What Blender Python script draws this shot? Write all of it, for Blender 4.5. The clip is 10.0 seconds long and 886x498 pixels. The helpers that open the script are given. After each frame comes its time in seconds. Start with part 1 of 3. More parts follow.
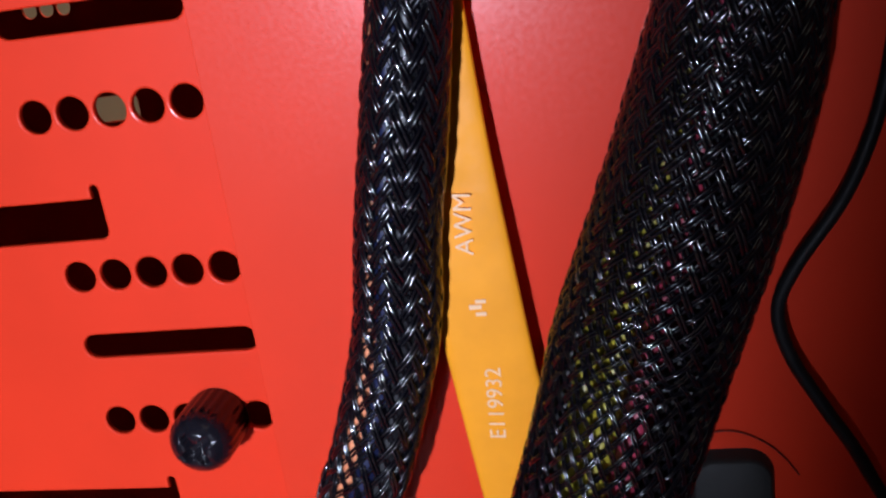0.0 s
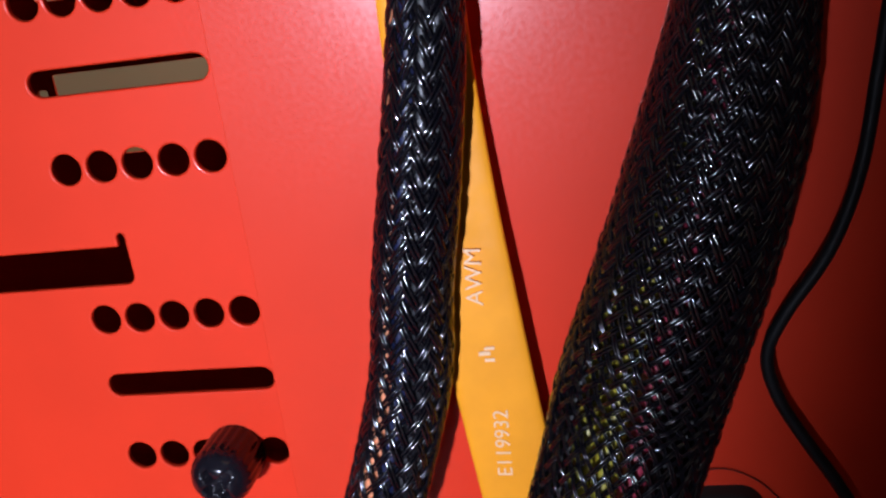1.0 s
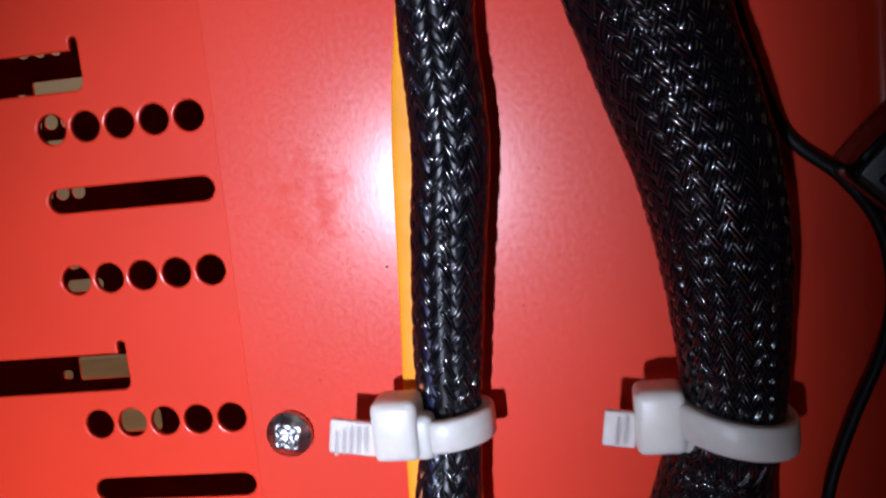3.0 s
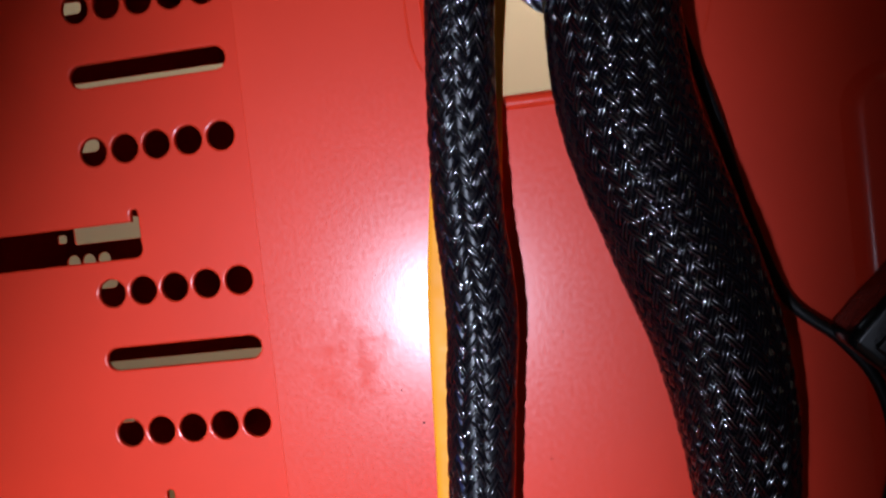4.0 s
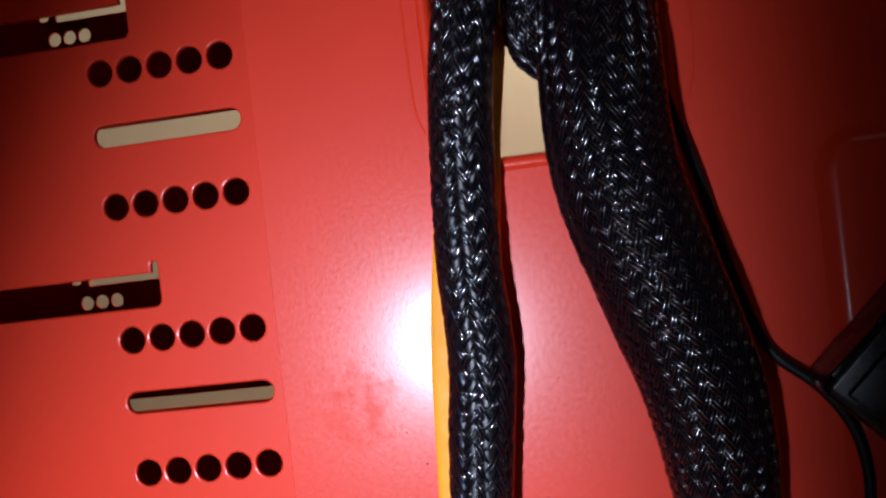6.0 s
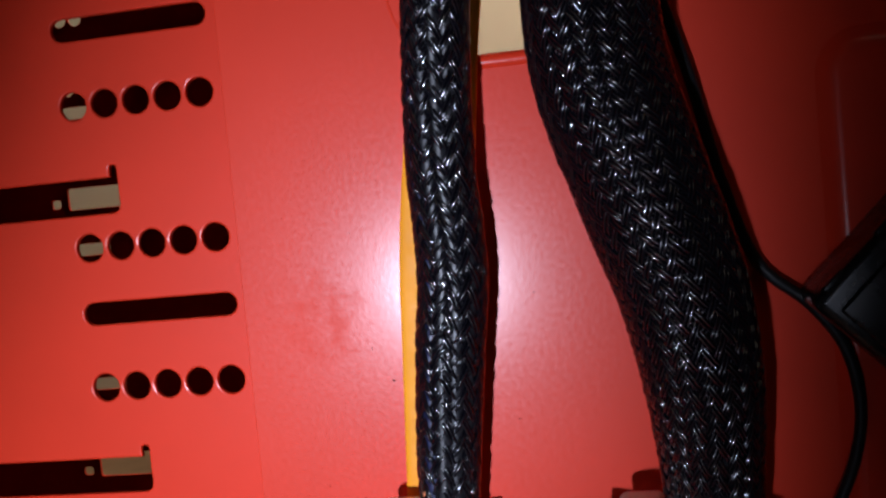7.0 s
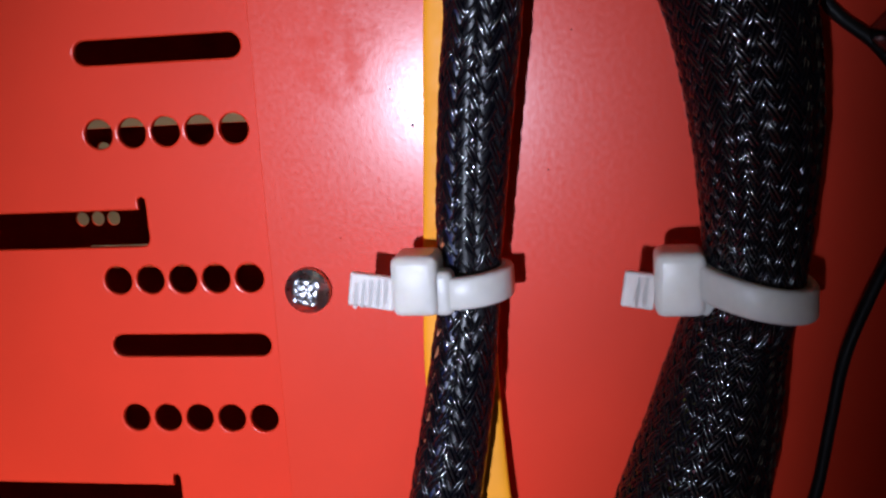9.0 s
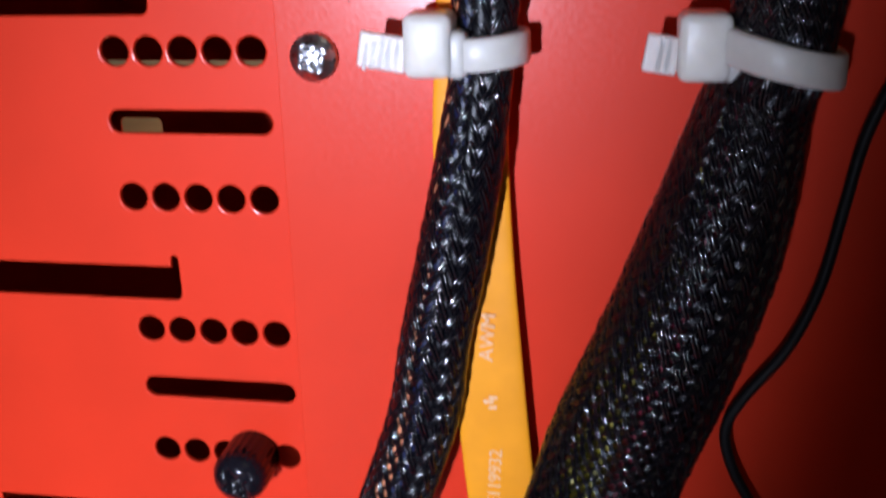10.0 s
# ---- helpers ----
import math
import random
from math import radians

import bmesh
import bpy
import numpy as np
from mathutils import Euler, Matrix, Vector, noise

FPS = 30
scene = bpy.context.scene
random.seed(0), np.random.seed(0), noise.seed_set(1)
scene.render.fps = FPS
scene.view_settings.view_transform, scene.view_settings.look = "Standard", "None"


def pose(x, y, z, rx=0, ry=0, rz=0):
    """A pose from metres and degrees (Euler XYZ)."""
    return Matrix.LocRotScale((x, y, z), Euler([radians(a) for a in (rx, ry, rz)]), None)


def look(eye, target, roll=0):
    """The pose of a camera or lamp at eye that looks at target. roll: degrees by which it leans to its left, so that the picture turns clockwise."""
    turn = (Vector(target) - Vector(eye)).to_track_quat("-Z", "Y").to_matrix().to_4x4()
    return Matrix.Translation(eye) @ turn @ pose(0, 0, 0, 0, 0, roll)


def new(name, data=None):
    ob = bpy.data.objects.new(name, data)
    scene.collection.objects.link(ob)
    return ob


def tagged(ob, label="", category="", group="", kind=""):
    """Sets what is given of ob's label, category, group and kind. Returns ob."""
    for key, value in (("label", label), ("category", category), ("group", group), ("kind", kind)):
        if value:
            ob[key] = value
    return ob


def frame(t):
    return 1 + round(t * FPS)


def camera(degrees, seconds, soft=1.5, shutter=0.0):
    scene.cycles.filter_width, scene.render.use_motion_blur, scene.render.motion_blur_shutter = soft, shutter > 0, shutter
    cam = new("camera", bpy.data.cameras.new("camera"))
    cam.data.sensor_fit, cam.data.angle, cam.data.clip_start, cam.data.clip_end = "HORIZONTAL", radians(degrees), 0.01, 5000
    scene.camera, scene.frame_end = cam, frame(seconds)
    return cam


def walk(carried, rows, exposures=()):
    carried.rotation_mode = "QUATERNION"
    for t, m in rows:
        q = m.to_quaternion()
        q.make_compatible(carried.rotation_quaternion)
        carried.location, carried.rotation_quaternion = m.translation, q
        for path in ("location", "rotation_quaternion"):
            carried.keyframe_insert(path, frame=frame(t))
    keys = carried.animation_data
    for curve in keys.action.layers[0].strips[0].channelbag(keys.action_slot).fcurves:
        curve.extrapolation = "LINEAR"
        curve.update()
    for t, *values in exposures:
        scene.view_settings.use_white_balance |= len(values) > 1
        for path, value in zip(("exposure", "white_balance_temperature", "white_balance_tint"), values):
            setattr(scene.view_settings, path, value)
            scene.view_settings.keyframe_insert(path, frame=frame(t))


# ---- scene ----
cam = camera(47.15, 10.0, soft=2.4, shutter=0.25)
PATH = [
    (0, (0.05107, -0.09787, -0.00106), (-0.00433, 0.15661, -0.09457), -8.50),
    (0.5, (0.04904, -0.10243, 0.00253), (-0.00411, 0.15638, -0.08916), -8.73),
    (1, (0.05077, -0.10343, 0.00512), (-0.00299, 0.15633, -0.08585), -8.29),
    (1.5, (0.05106, -0.10402, 0.00675), (-0.00142, 0.15630, -0.08303), -8.23),
    (1.8, (0.05557, -0.10315, 0.01162), (-0.00302, 0.15622, -0.07115), -8.11),
    (2, (0.05815, -0.10678, 0.01641), (0.00436, 0.15616, -0.05010), -7.62),
    (2.1, (0.05670, -0.10926, 0.02181), (0.00626, 0.15612, -0.04150), -7.54),
    (2.5, (0.05549, -0.11120, 0.02883), (0.00327, 0.15594, -0.02258), -7.07),
    (2.7, (0.05242, -0.11405, 0.03662), (0.00899, 0.15584, -0.01389), -5.98),
    (3.8, (0.05508, -0.12179, 0.04568), (0.00180, 0.15527, 0.02953), -6.76),
    (4, (0.05290, -0.12657, 0.04916), (0.00573, 0.15517, 0.03549), -6.75),
    (4.5, (0.06004, -0.13342, 0.05474), (0.01247, 0.15483, 0.05979), -6.08),
    (5, (0.06227, -0.13744, 0.05611), (0.01356, 0.15463, 0.07145), -6.49),
    (5.2, (0.05883, -0.14011, 0.05476), (0.01750, 0.15468, 0.07617), -6.73),
    (6.3, (0.05474, -0.13141, 0.05084), (0.00459, 0.15498, 0.03915), -6.82),
    (6.5, (0.05489, -0.12919, 0.04935), (0.00648, 0.15504, 0.03696), -6.41),
    (7, (0.05695, -0.12605, 0.04554), (0.00718, 0.15520, 0.02749), -5.61),
    (7.5, (0.05158, -0.12316, 0.04294), (0.00866, 0.15534, 0.00288), -5.26),
    (8, (0.05066, -0.12093, 0.03934), (0.00402, 0.15545, -0.00541), -5.05),
    (8.5, (0.05068, -0.11987, 0.03689), (0.00458, 0.15551, -0.01357), -4.40),
    (9, (0.05039, -0.11827, 0.03297), (0.00157, 0.15559, -0.02953), -3.63),
    (9.5, (0.05050, -0.11673, 0.03064), (-0.00036, 0.15566, -0.04110), -2.81),
    (9.8, (0.04932, -0.11611, 0.02712), (-0.00301, 0.15561, -0.06385), -2.30),
    (10, (0.04725, -0.11863, 0.02108), (0.00048, 0.15557, -0.08073), -1.52),
]
walk(cam, [(t, look(eye, target, roll)) for t, eye, target, roll in PATH],
     [(0, -0.68), (1.5, -0.56), (2.5, -0.5), (3.8, -0.52), (4.5, -0.3), (5.2, -0.25), (6.3, -0.48), (7, -0.68), (8, -0.86), (9, -0.8), (10, -0.62)])

# ---- world, lamps ----
world = bpy.data.worlds.new("room_dimness")
scene.world = world
world.use_nodes = True
world.node_tree.nodes["Background"].inputs[0].default_value = (0.9, 0.8, 0.65, 1)
world.node_tree.nodes["Background"].inputs[1].default_value = 0.01


def lamp(name, kind, place, target, energy, color, **more):
    data = bpy.data.lights.new(name, kind)
    data.energy, data.color = energy, color
    for key, value in more.items():
        if key == "spot_size":
            data.spot_size = value
        elif key == "spot_blend":
            data.spot_blend = value
        elif key == "radius":
            data.shadow_soft_size = value
        elif key == "size":
            data.size = value
    ob = new(name, data)
    ob.matrix_world = look(place, target)
    return ob


# the inspection torch in front of the open case
torch = lamp("inspection_torch", "SPOT", (-0.051, -0.48, -0.013), (-0.0290, 0.0, -0.1060), 25.5, (0.70, 0.77, 1.0),
     spot_size=radians(40.6), spot_blend=1.0, radius=0.009)
# its beam is oval, leaning to one side
torch.matrix_world = torch.matrix_world @ Matrix.Rotation(radians(-17.7), 4, "Z") @ Matrix.Diagonal((0.49, 1.673, 1.0, 1.0))
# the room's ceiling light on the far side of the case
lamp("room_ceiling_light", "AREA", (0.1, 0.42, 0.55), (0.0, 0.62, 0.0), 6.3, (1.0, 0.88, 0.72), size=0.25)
# unseen fill lamp added on the near side to lift the darkest parts
lamp("room_far_light", "AREA", (0.5, -1.0, 1.25), (0.05, 0.0, 0.0), 0.85, (1.0, 0.86, 0.70), size=0.6)


# ---- materials ----
def material(name, base, rough=0.5, metal=0.0, spec=0.5, vary=0.0, scale=200.0, bump=0.0, bump_scale=2000.0,
             rough_vary=0.0, coat=0.0, coat_rough=0.1, subsurface=0.0):
    m = bpy.data.materials.new(name)
    m.use_nodes = True
    nt = m.node_tree
    b = nt.nodes["Principled BSDF"]
    b.inputs["Base Color"].default_value = (*base, 1)
    b.inputs["Roughness"].default_value = rough
    b.inputs["Metallic"].default_value = metal
    b.inputs["Specular IOR Level"].default_value = spec
    b.inputs["Coat Weight"].default_value = coat
    b.inputs["Coat Roughness"].default_value = coat_rough
    if subsurface:
        b.inputs["Subsurface Weight"].default_value = subsurface
        b.inputs["Subsurface Radius"].default_value = (0.002, 0.002, 0.0018)
        b.inputs["Subsurface Scale"].default_value = 1.0
    tc = nt.nodes.new("ShaderNodeTexCoord")

    def tex(s, detail=4.0):
        n = nt.nodes.new("ShaderNodeTexNoise")
        n.inputs["Scale"].default_value, n.inputs["Detail"].default_value = s, detail
        nt.links.new(tc.outputs["Object"], n.inputs["Vector"])
        return n.outputs["Fac"]

    def ramp(fac, low, high):
        n = nt.nodes.new("ShaderNodeMapRange")
        n.inputs["From Min"].default_value, n.inputs["From Max"].default_value = 0.3, 0.7
        n.inputs["To Min"].default_value, n.inputs["To Max"].default_value = low, high
        nt.links.new(fac, n.inputs["Value"])
        return n.outputs["Result"]

    if vary:
        mix = nt.nodes.new("ShaderNodeMix")
        mix.data_type = "RGBA"
        mix.inputs["A"].default_value = (*[c * (1 - vary) for c in base], 1)
        mix.inputs["B"].default_value = (*[min(1, c * (1 + vary)) for c in base], 1)
        nt.links.new(ramp(tex(scale), 0, 1), mix.inputs["Factor"])
        nt.links.new(mix.outputs["Result"], b.inputs["Base Color"])
    if rough_vary:
        nt.links.new(ramp(tex(scale * 2.3), rough - rough_vary, rough + rough_vary), b.inputs["Roughness"])
    if bump:
        bn = nt.nodes.new("ShaderNodeBump")
        bn.inputs["Strength"].default_value, bn.inputs["Distance"].default_value = bump, 0.0002
        nt.links.new(tex(bump_scale, 2.0), bn.inputs["Height"])
        nt.links.new(bn.outputs["Normal"], b.inputs["Normal"])
    return m


def red_paint(name):
    """Red powder coat: fine orange peel, dust specks, and one hand smear beside the thin cable."""
    m = material(name, (0.70, 0.037, 0.0120), rough=0.45, spec=0.12, vary=0.05, scale=45, coat=0.35, coat_rough=0.2)
    nt = m.node_tree
    b = nt.nodes["Principled BSDF"]
    tc = nt.nodes.new("ShaderNodeTexCoord")
    peel = nt.nodes.new("ShaderNodeTexNoise")
    peel.inputs["Scale"].default_value, peel.inputs["Detail"].default_value = 1500, 3
    nt.links.new(tc.outputs["Object"], peel.inputs["Vector"])
    bn = nt.nodes.new("ShaderNodeBump")
    bn.inputs["Strength"].default_value, bn.inputs["Distance"].default_value = 0.05, 0.0001
    nt.links.new(peel.outputs["Fac"], bn.inputs["Height"])
    nt.links.new(bn.outputs["Normal"], b.inputs["Normal"])
    nt.links.new(bn.outputs["Normal"], b.inputs["Coat Normal"])
    # smear: a ragged patch where the gloss is dulled
    where = nt.nodes.new("ShaderNodeVectorMath")
    where.operation = "SUBTRACT"
    where.inputs[1].default_value = (0.0174, 0.0, 0.0294)
    nt.links.new(tc.outputs["Object"], where.inputs[0])
    length = nt.nodes.new("ShaderNodeVectorMath")
    length.operation = "LENGTH"
    nt.links.new(where.outputs[0], length.inputs[0])
    near = nt.nodes.new("ShaderNodeMapRange")
    near.inputs["From Min"].default_value, near.inputs["From Max"].default_value = 0.003, 0.011
    near.inputs["To Min"].default_value, near.inputs["To Max"].default_value = 0.42, 0.0
    nt.links.new(length.outputs["Value"], near.inputs["Value"])
    rag = nt.nodes.new("ShaderNodeTexNoise")
    rag.inputs["Scale"].default_value, rag.inputs["Detail"].default_value = 420, 8
    nt.links.new(tc.outputs["Object"], rag.inputs["Vector"])
    add = nt.nodes.new("ShaderNodeMath")
    add.operation = "ADD"
    nt.links.new(near.outputs["Result"], add.inputs[0])
    nt.links.new(rag.outputs["Fac"], add.inputs[1])
    mask = nt.nodes.new("ShaderNodeMapRange")
    mask.inputs["From Min"].default_value, mask.inputs["From Max"].default_value = 0.74, 1.02
    nt.links.new(add.outputs[0], mask.inputs["Value"])
    coat = nt.nodes.new("ShaderNodeMapRange")
    coat.inputs["To Min"].default_value, coat.inputs["To Max"].default_value = 0.32, 0.10
    nt.links.new(mask.outputs["Result"], coat.inputs["Value"])
    nt.links.new(coat.outputs["Result"], b.inputs["Coat Weight"])
    fine = nt.nodes.new("ShaderNodeTexNoise")
    fine.inputs["Scale"].default_value, fine.inputs["Detail"].default_value = 1800, 3
    nt.links.new(tc.outputs["Object"], fine.inputs["Vector"])
    cr = nt.nodes.new("ShaderNodeMapRange")
    cr.inputs["From Min"].default_value, cr.inputs["From Max"].default_value = 0.3, 0.75
    cr.inputs["To Min"].default_value, cr.inputs["To Max"].default_value = 0.16, 0.25
    nt.links.new(fine.outputs["Fac"], cr.inputs["Value"])
    nt.links.new(cr.outputs["Result"], b.inputs["Coat Roughness"])
    return m


RED = red_paint("red_powder_coat")
BRAID = material("black_braid_filament", (0.003, 0.003, 0.005), rough=0.15, spec=0.5, coat=0.9, coat_rough=0.075, vary=0.3, scale=900, rough_vary=0.06)
RUBBER = material("black_rubber", (0.008, 0.008, 0.009), rough=0.5, spec=0.25, vary=0.3, scale=300, bump=0.2, bump_scale=3000, rough_vary=0.1)
GLOSSBLACK = material("black_moulded_plastic", (0.007, 0.007, 0.008), rough=0.28, spec=0.3, vary=0.3, scale=150, bump=0.08, rough_vary=0.08)
SHRINK = material("heat_shrink", (0.022, 0.024, 0.028), rough=0.38, vary=0.25, scale=250, bump=0.2, bump_scale=900, rough_vary=0.08)
GREYRUBBER = material("grey_rubber", (0.014, 0.014, 0.013), rough=0.7, vary=0.2, scale=300, bump=0.3)
NYLON = material("natural_nylon", (0.90, 0.86, 0.77), rough=0.38, vary=0.06, scale=400, bump=0.1, bump_scale=1500, rough_vary=0.08, subsurface=0.6)
NYLON.node_tree.nodes["Principled BSDF"].inputs["Transmission Weight"].default_value = 0.22
ORANGE = material("orange_cable_jacket", (0.95, 0.35, 0.016), rough=0.5, spec=0.2, vary=0.07, scale=180, bump=0.1, bump_scale=1200, rough_vary=0.08)
PRINT = material("white_print", (0.95, 0.57, 0.31), rough=0.5, vary=0.12, scale=1500)
GREYPRINT = material("grey_print", (0.045, 0.048, 0.055), rough=0.5, vary=0.3, scale=1500)
CHROME = material("plated_steel", (0.62, 0.63, 0.66), rough=0.3, metal=1.0, vary=0.15, scale=500, bump=0.1, rough_vary=0.06)
THUMB = material("black_anodised_knob", (0.008, 0.007, 0.010), rough=0.14, spec=0.4, vary=0.3, scale=300, rough_vary=0.08)
BEIGE = material("beige_paint", (0.56, 0.48, 0.37), rough=0.8, vary=0.05, scale=6, bump=0.05, bump_scale=120)
# matt black standing for the unlit inside of the red cage
SHADEBLACK = material("shade_black_paint", (0.006, 0.006, 0.006), rough=0.95, spec=0.03, vary=0.3, scale=100, bump=0.2)
# the wall beige darkened, so the room's dimness sits in the colour
DIMBEIGE = material("dimmed_beige_paint", (0.35, 0.30, 0.24), rough=0.85, vary=0.08, scale=5, bump=0.2, bump_scale=200)
DESK = material("desk_wood", (0.22, 0.13, 0.07), rough=0.5, vary=0.25, scale=20, bump=0.2, bump_scale=150)
WIRES = {
    "yellow": material("yellow_wire", (0.38, 0.32, 0.03), rough=0.4, vary=0.1, scale=300),
    "red": material("red_wire", (0.36, 0.03, 0.065), rough=0.4, vary=0.1, scale=300),
    "orange": material("orange_wire", (0.75, 0.26, 0.12), rough=0.4, vary=0.1, scale=300),
    "black": material("black_wire", (0.012, 0.012, 0.014), rough=0.4, vary=0.2, scale=300),
    "blue": material("blue_wire", (0.010, 0.014, 0.05), rough=0.4, vary=0.1, scale=300),
    "green": material("green_wire", (0.02, 0.16, 0.06), rough=0.4, vary=0.1, scale=300),
}


# ---- mesh helpers ----
def part(name, bm, mat, parent=None, label="", smooth=True):
    if isinstance(bm, bmesh.types.BMesh):
        mesh = bpy.data.meshes.new(name)
        bmesh.ops.recalc_face_normals(bm, faces=bm.faces)
        bm.to_mesh(mesh)
        bm.free()
    else:
        mesh = bm
        mesh.name = name
    mesh.materials.clear()
    mesh.materials.append(mat)
    mesh.polygons.foreach_set("use_smooth", [smooth] * len(mesh.polygons))
    ob = new(name, mesh)
    if parent is not None:
        ob.parent = parent
    if label:
        tagged(ob, label)
    return ob


def thing(name, place, label, category, group="", kind=""):
    ob = new(name)
    ob.empty_display_size = 0.004
    ob.matrix_world = Matrix.Translation(place)
    return tagged(ob, label, category, group, kind)


def at(ob, x=0, y=0, z=0, rx=0, ry=0, rz=0):
    ob.matrix_local = pose(x, y, z, rx, ry, rz)
    return ob


def box(bm, cx, cy, cz, sx, sy, sz, bevel=0.0, turn=None):
    made = bmesh.ops.create_cube(bm, size=1.0)["verts"]
    m = Matrix.Translation((cx, cy, cz)) @ (turn or Matrix()) @ Matrix.Diagonal((sx, sy, sz, 1))
    bmesh.ops.transform(bm, matrix=m, verts=made)
    if bevel:
        edges = list({e for v in made for e in v.link_edges})
        bmesh.ops.bevel(bm, geom=edges, offset=bevel, segments=3, affect="EDGES", profile=0.5)
    return bm


def arc(cx, cz, r, a0, a1, n=8):
    return [(cx + r * math.cos(radians(a0 + (a1 - a0) * i / n)), cz + r * math.sin(radians(a0 + (a1 - a0) * i / n))) for i in range(n + 1)]


def rounded(x0, z0, x1, z1, r, n=6):
    return arc(x1 - r, z1 - r, r, 0, 90, n) + arc(x0 + r, z1 - r, r, 90, 180, n) + arc(x0 + r, z0 + r, r, 180, 270, n) + arc(x1 - r, z0 + r, r, 270, 360, n)


def plate(name, outlines, thick, bevel=0.0002):
    """A sheet in the x-z plane, front face at y = 0 and back at y = thick, with holes cut through it."""
    cu = bpy.data.curves.new(name, "CURVE")
    cu.dimensions, cu.fill_mode = "2D", "BOTH"
    cu.extrude, cu.bevel_depth, cu.bevel_resolution, cu.offset = thick / 2 - bevel, bevel, 3, -bevel
    for line in outlines:
        s = cu.splines.new("POLY")
        s.points.add(len(line) - 1)
        for p, (x, z) in zip(s.points, line):
            p.co = (x, z, 0, 1)
        s.use_cyclic_u = True
    ob = bpy.data.objects.new(name, cu)
    scene.collection.objects.link(ob)
    mesh = bpy.data.meshes.new_from_object(ob.evaluated_get(bpy.context.evaluated_depsgraph_get()))
    bpy.data.objects.remove(ob)
    bpy.data.curves.remove(cu)
    mesh.transform(Matrix.Translation((0, thick / 2, 0)) @ Matrix.Rotation(radians(90), 4, "X"))
    return mesh


def lettering(name, words, size):
    """Letters in the x-z plane, read along +x, facing -y."""
    cu = bpy.data.curves.new(name, "FONT")
    cu.body, cu.size, cu.align_x, cu.align_y, cu.extrude = words, size, "CENTER", "CENTER", 0.00003
    ob = bpy.data.objects.new(name, cu)
    scene.collection.objects.link(ob)
    mesh = bpy.data.meshes.new_from_object(ob.evaluated_get(bpy.context.evaluated_depsgraph_get()))
    bpy.data.objects.remove(ob)
    bpy.data.curves.remove(cu)
    mesh.transform(Matrix.Rotation(radians(90), 4, "X"))
    return mesh


class Line:
    """A smooth way through knots (x, y, z, rx, ry): the centre, the half width and the half depth."""

    def __init__(self, knots):
        k = np.array(knots, float)
        pts = []
        n = len(k)
        for i in range(n - 1):
            p0, p1, p2, p3 = k[max(i - 1, 0)], k[i], k[i + 1], k[min(i + 2, n - 1)]
            for u in np.linspace(0, 1, 24, endpoint=False):
                pts.append(0.5 * (2 * p1 + (p2 - p0) * u + (2 * p0 - 5 * p1 + 4 * p2 - p3) * u * u + (3 * p1 - p0 - 3 * p2 + p3) * u ** 3))
        pts.append(k[-1])
        self.p = np.array(pts)
        d = np.linalg.norm(np.diff(self.p[:, :3], axis=0), axis=1)
        self.s = np.concatenate(([0], np.cumsum(d)))
        self.length = float(self.s[-1])
        tan = np.gradient(self.p[:, :3], self.s, axis=0)
        tan /= np.linalg.norm(tan, axis=1)[:, None]
        front = np.tile([0.0, -1.0, 0.0], (len(tan), 1))
        bad = np.abs(tan @ np.array([0, -1.0, 0]))
        front[bad > 0.95] = [0, 0, 1]
        side = np.cross(tan, front)
        side /= np.linalg.norm(side, axis=1)[:, None]
        self.tan, self.side, self.out = tan, side, np.cross(side, tan)

    def _at(self, table, s):
        return np.stack([np.interp(s, self.s, table[:, i]) for i in range(table.shape[1])], axis=-1)

    def surface(self, s, phi, lift=0.0, scale=1.0):
        p, side, out = self._at(self.p, s), self._at(self.side, s), self._at(self.out, s)
        c, n = np.cos(phi), np.sin(phi)
        rx, ry = p[..., 3] * scale + lift, p[..., 4] * scale + lift
        return p[..., :3] + side * (rx * c)[..., None] + out * (ry * n)[..., None]


def grid_mesh(name, rings):
    """A closed tube from an array (tubes, rings, corners, 3)."""
    t, n, c, _ = rings.shape
    mesh = bpy.data.meshes.new(name)
    idx = np.arange(t * n * c).reshape(t, n, c)
    a, b = idx[:, :-1, :], idx[:, 1:, :]
    quads = np.stack([a, np.roll(a, -1, 2), np.roll(b, -1, 2), b], axis=-1).reshape(-1, 4)
    caps = np.concatenate([idx[:, 0, ::-1], idx[:, -1, :]]) if c == 4 else np.zeros((0, 4), int)
    faces = np.concatenate([quads, caps])
    mesh.vertices.add(t * n * c)
    mesh.vertices.foreach_set("co", rings.reshape(-1).astype(np.float32))
    mesh.loops.add(len(faces) * 4)
    mesh.loops.foreach_set("vertex_index", faces.reshape(-1).astype(np.int32))
    mesh.polygons.add(len(faces))
    mesh.polygons.foreach_set("loop_start", np.arange(0, len(faces) * 4, 4, dtype=np.int32))
    mesh.update(calc_edges=True)
    mesh.validate()
    return mesh


def tube(name, line, offset=(0.0, 0.0), radius=None, corners=8, step=0.0012, twist=0.0, s0=0.0, s1=None):
    """A tube along the line; offset: place in its section in parts of its half sizes."""
    s = np.arange(s0, s1 or line.length, step)
    phi = np.linspace(0, 2 * math.pi, corners, endpoint=False)
    if radius is None:
        rings = line.surface(s[:, None] + 0 * phi, phi[None, :] + 0 * s[:, None])
    else:
        r0, a0 = offset
        centre = line.surface(s, a0 + twist * s, scale=r0)
        side, out = line._at(line.side, s), line._at(line.out, s)
        rings = centre[:, None, :] + radius * (side[:, None, :] * np.cos(phi)[None, :, None] + out[:, None, :] * np.sin(phi)[None, :, None])
    return grid_mesh(name, rings[None])


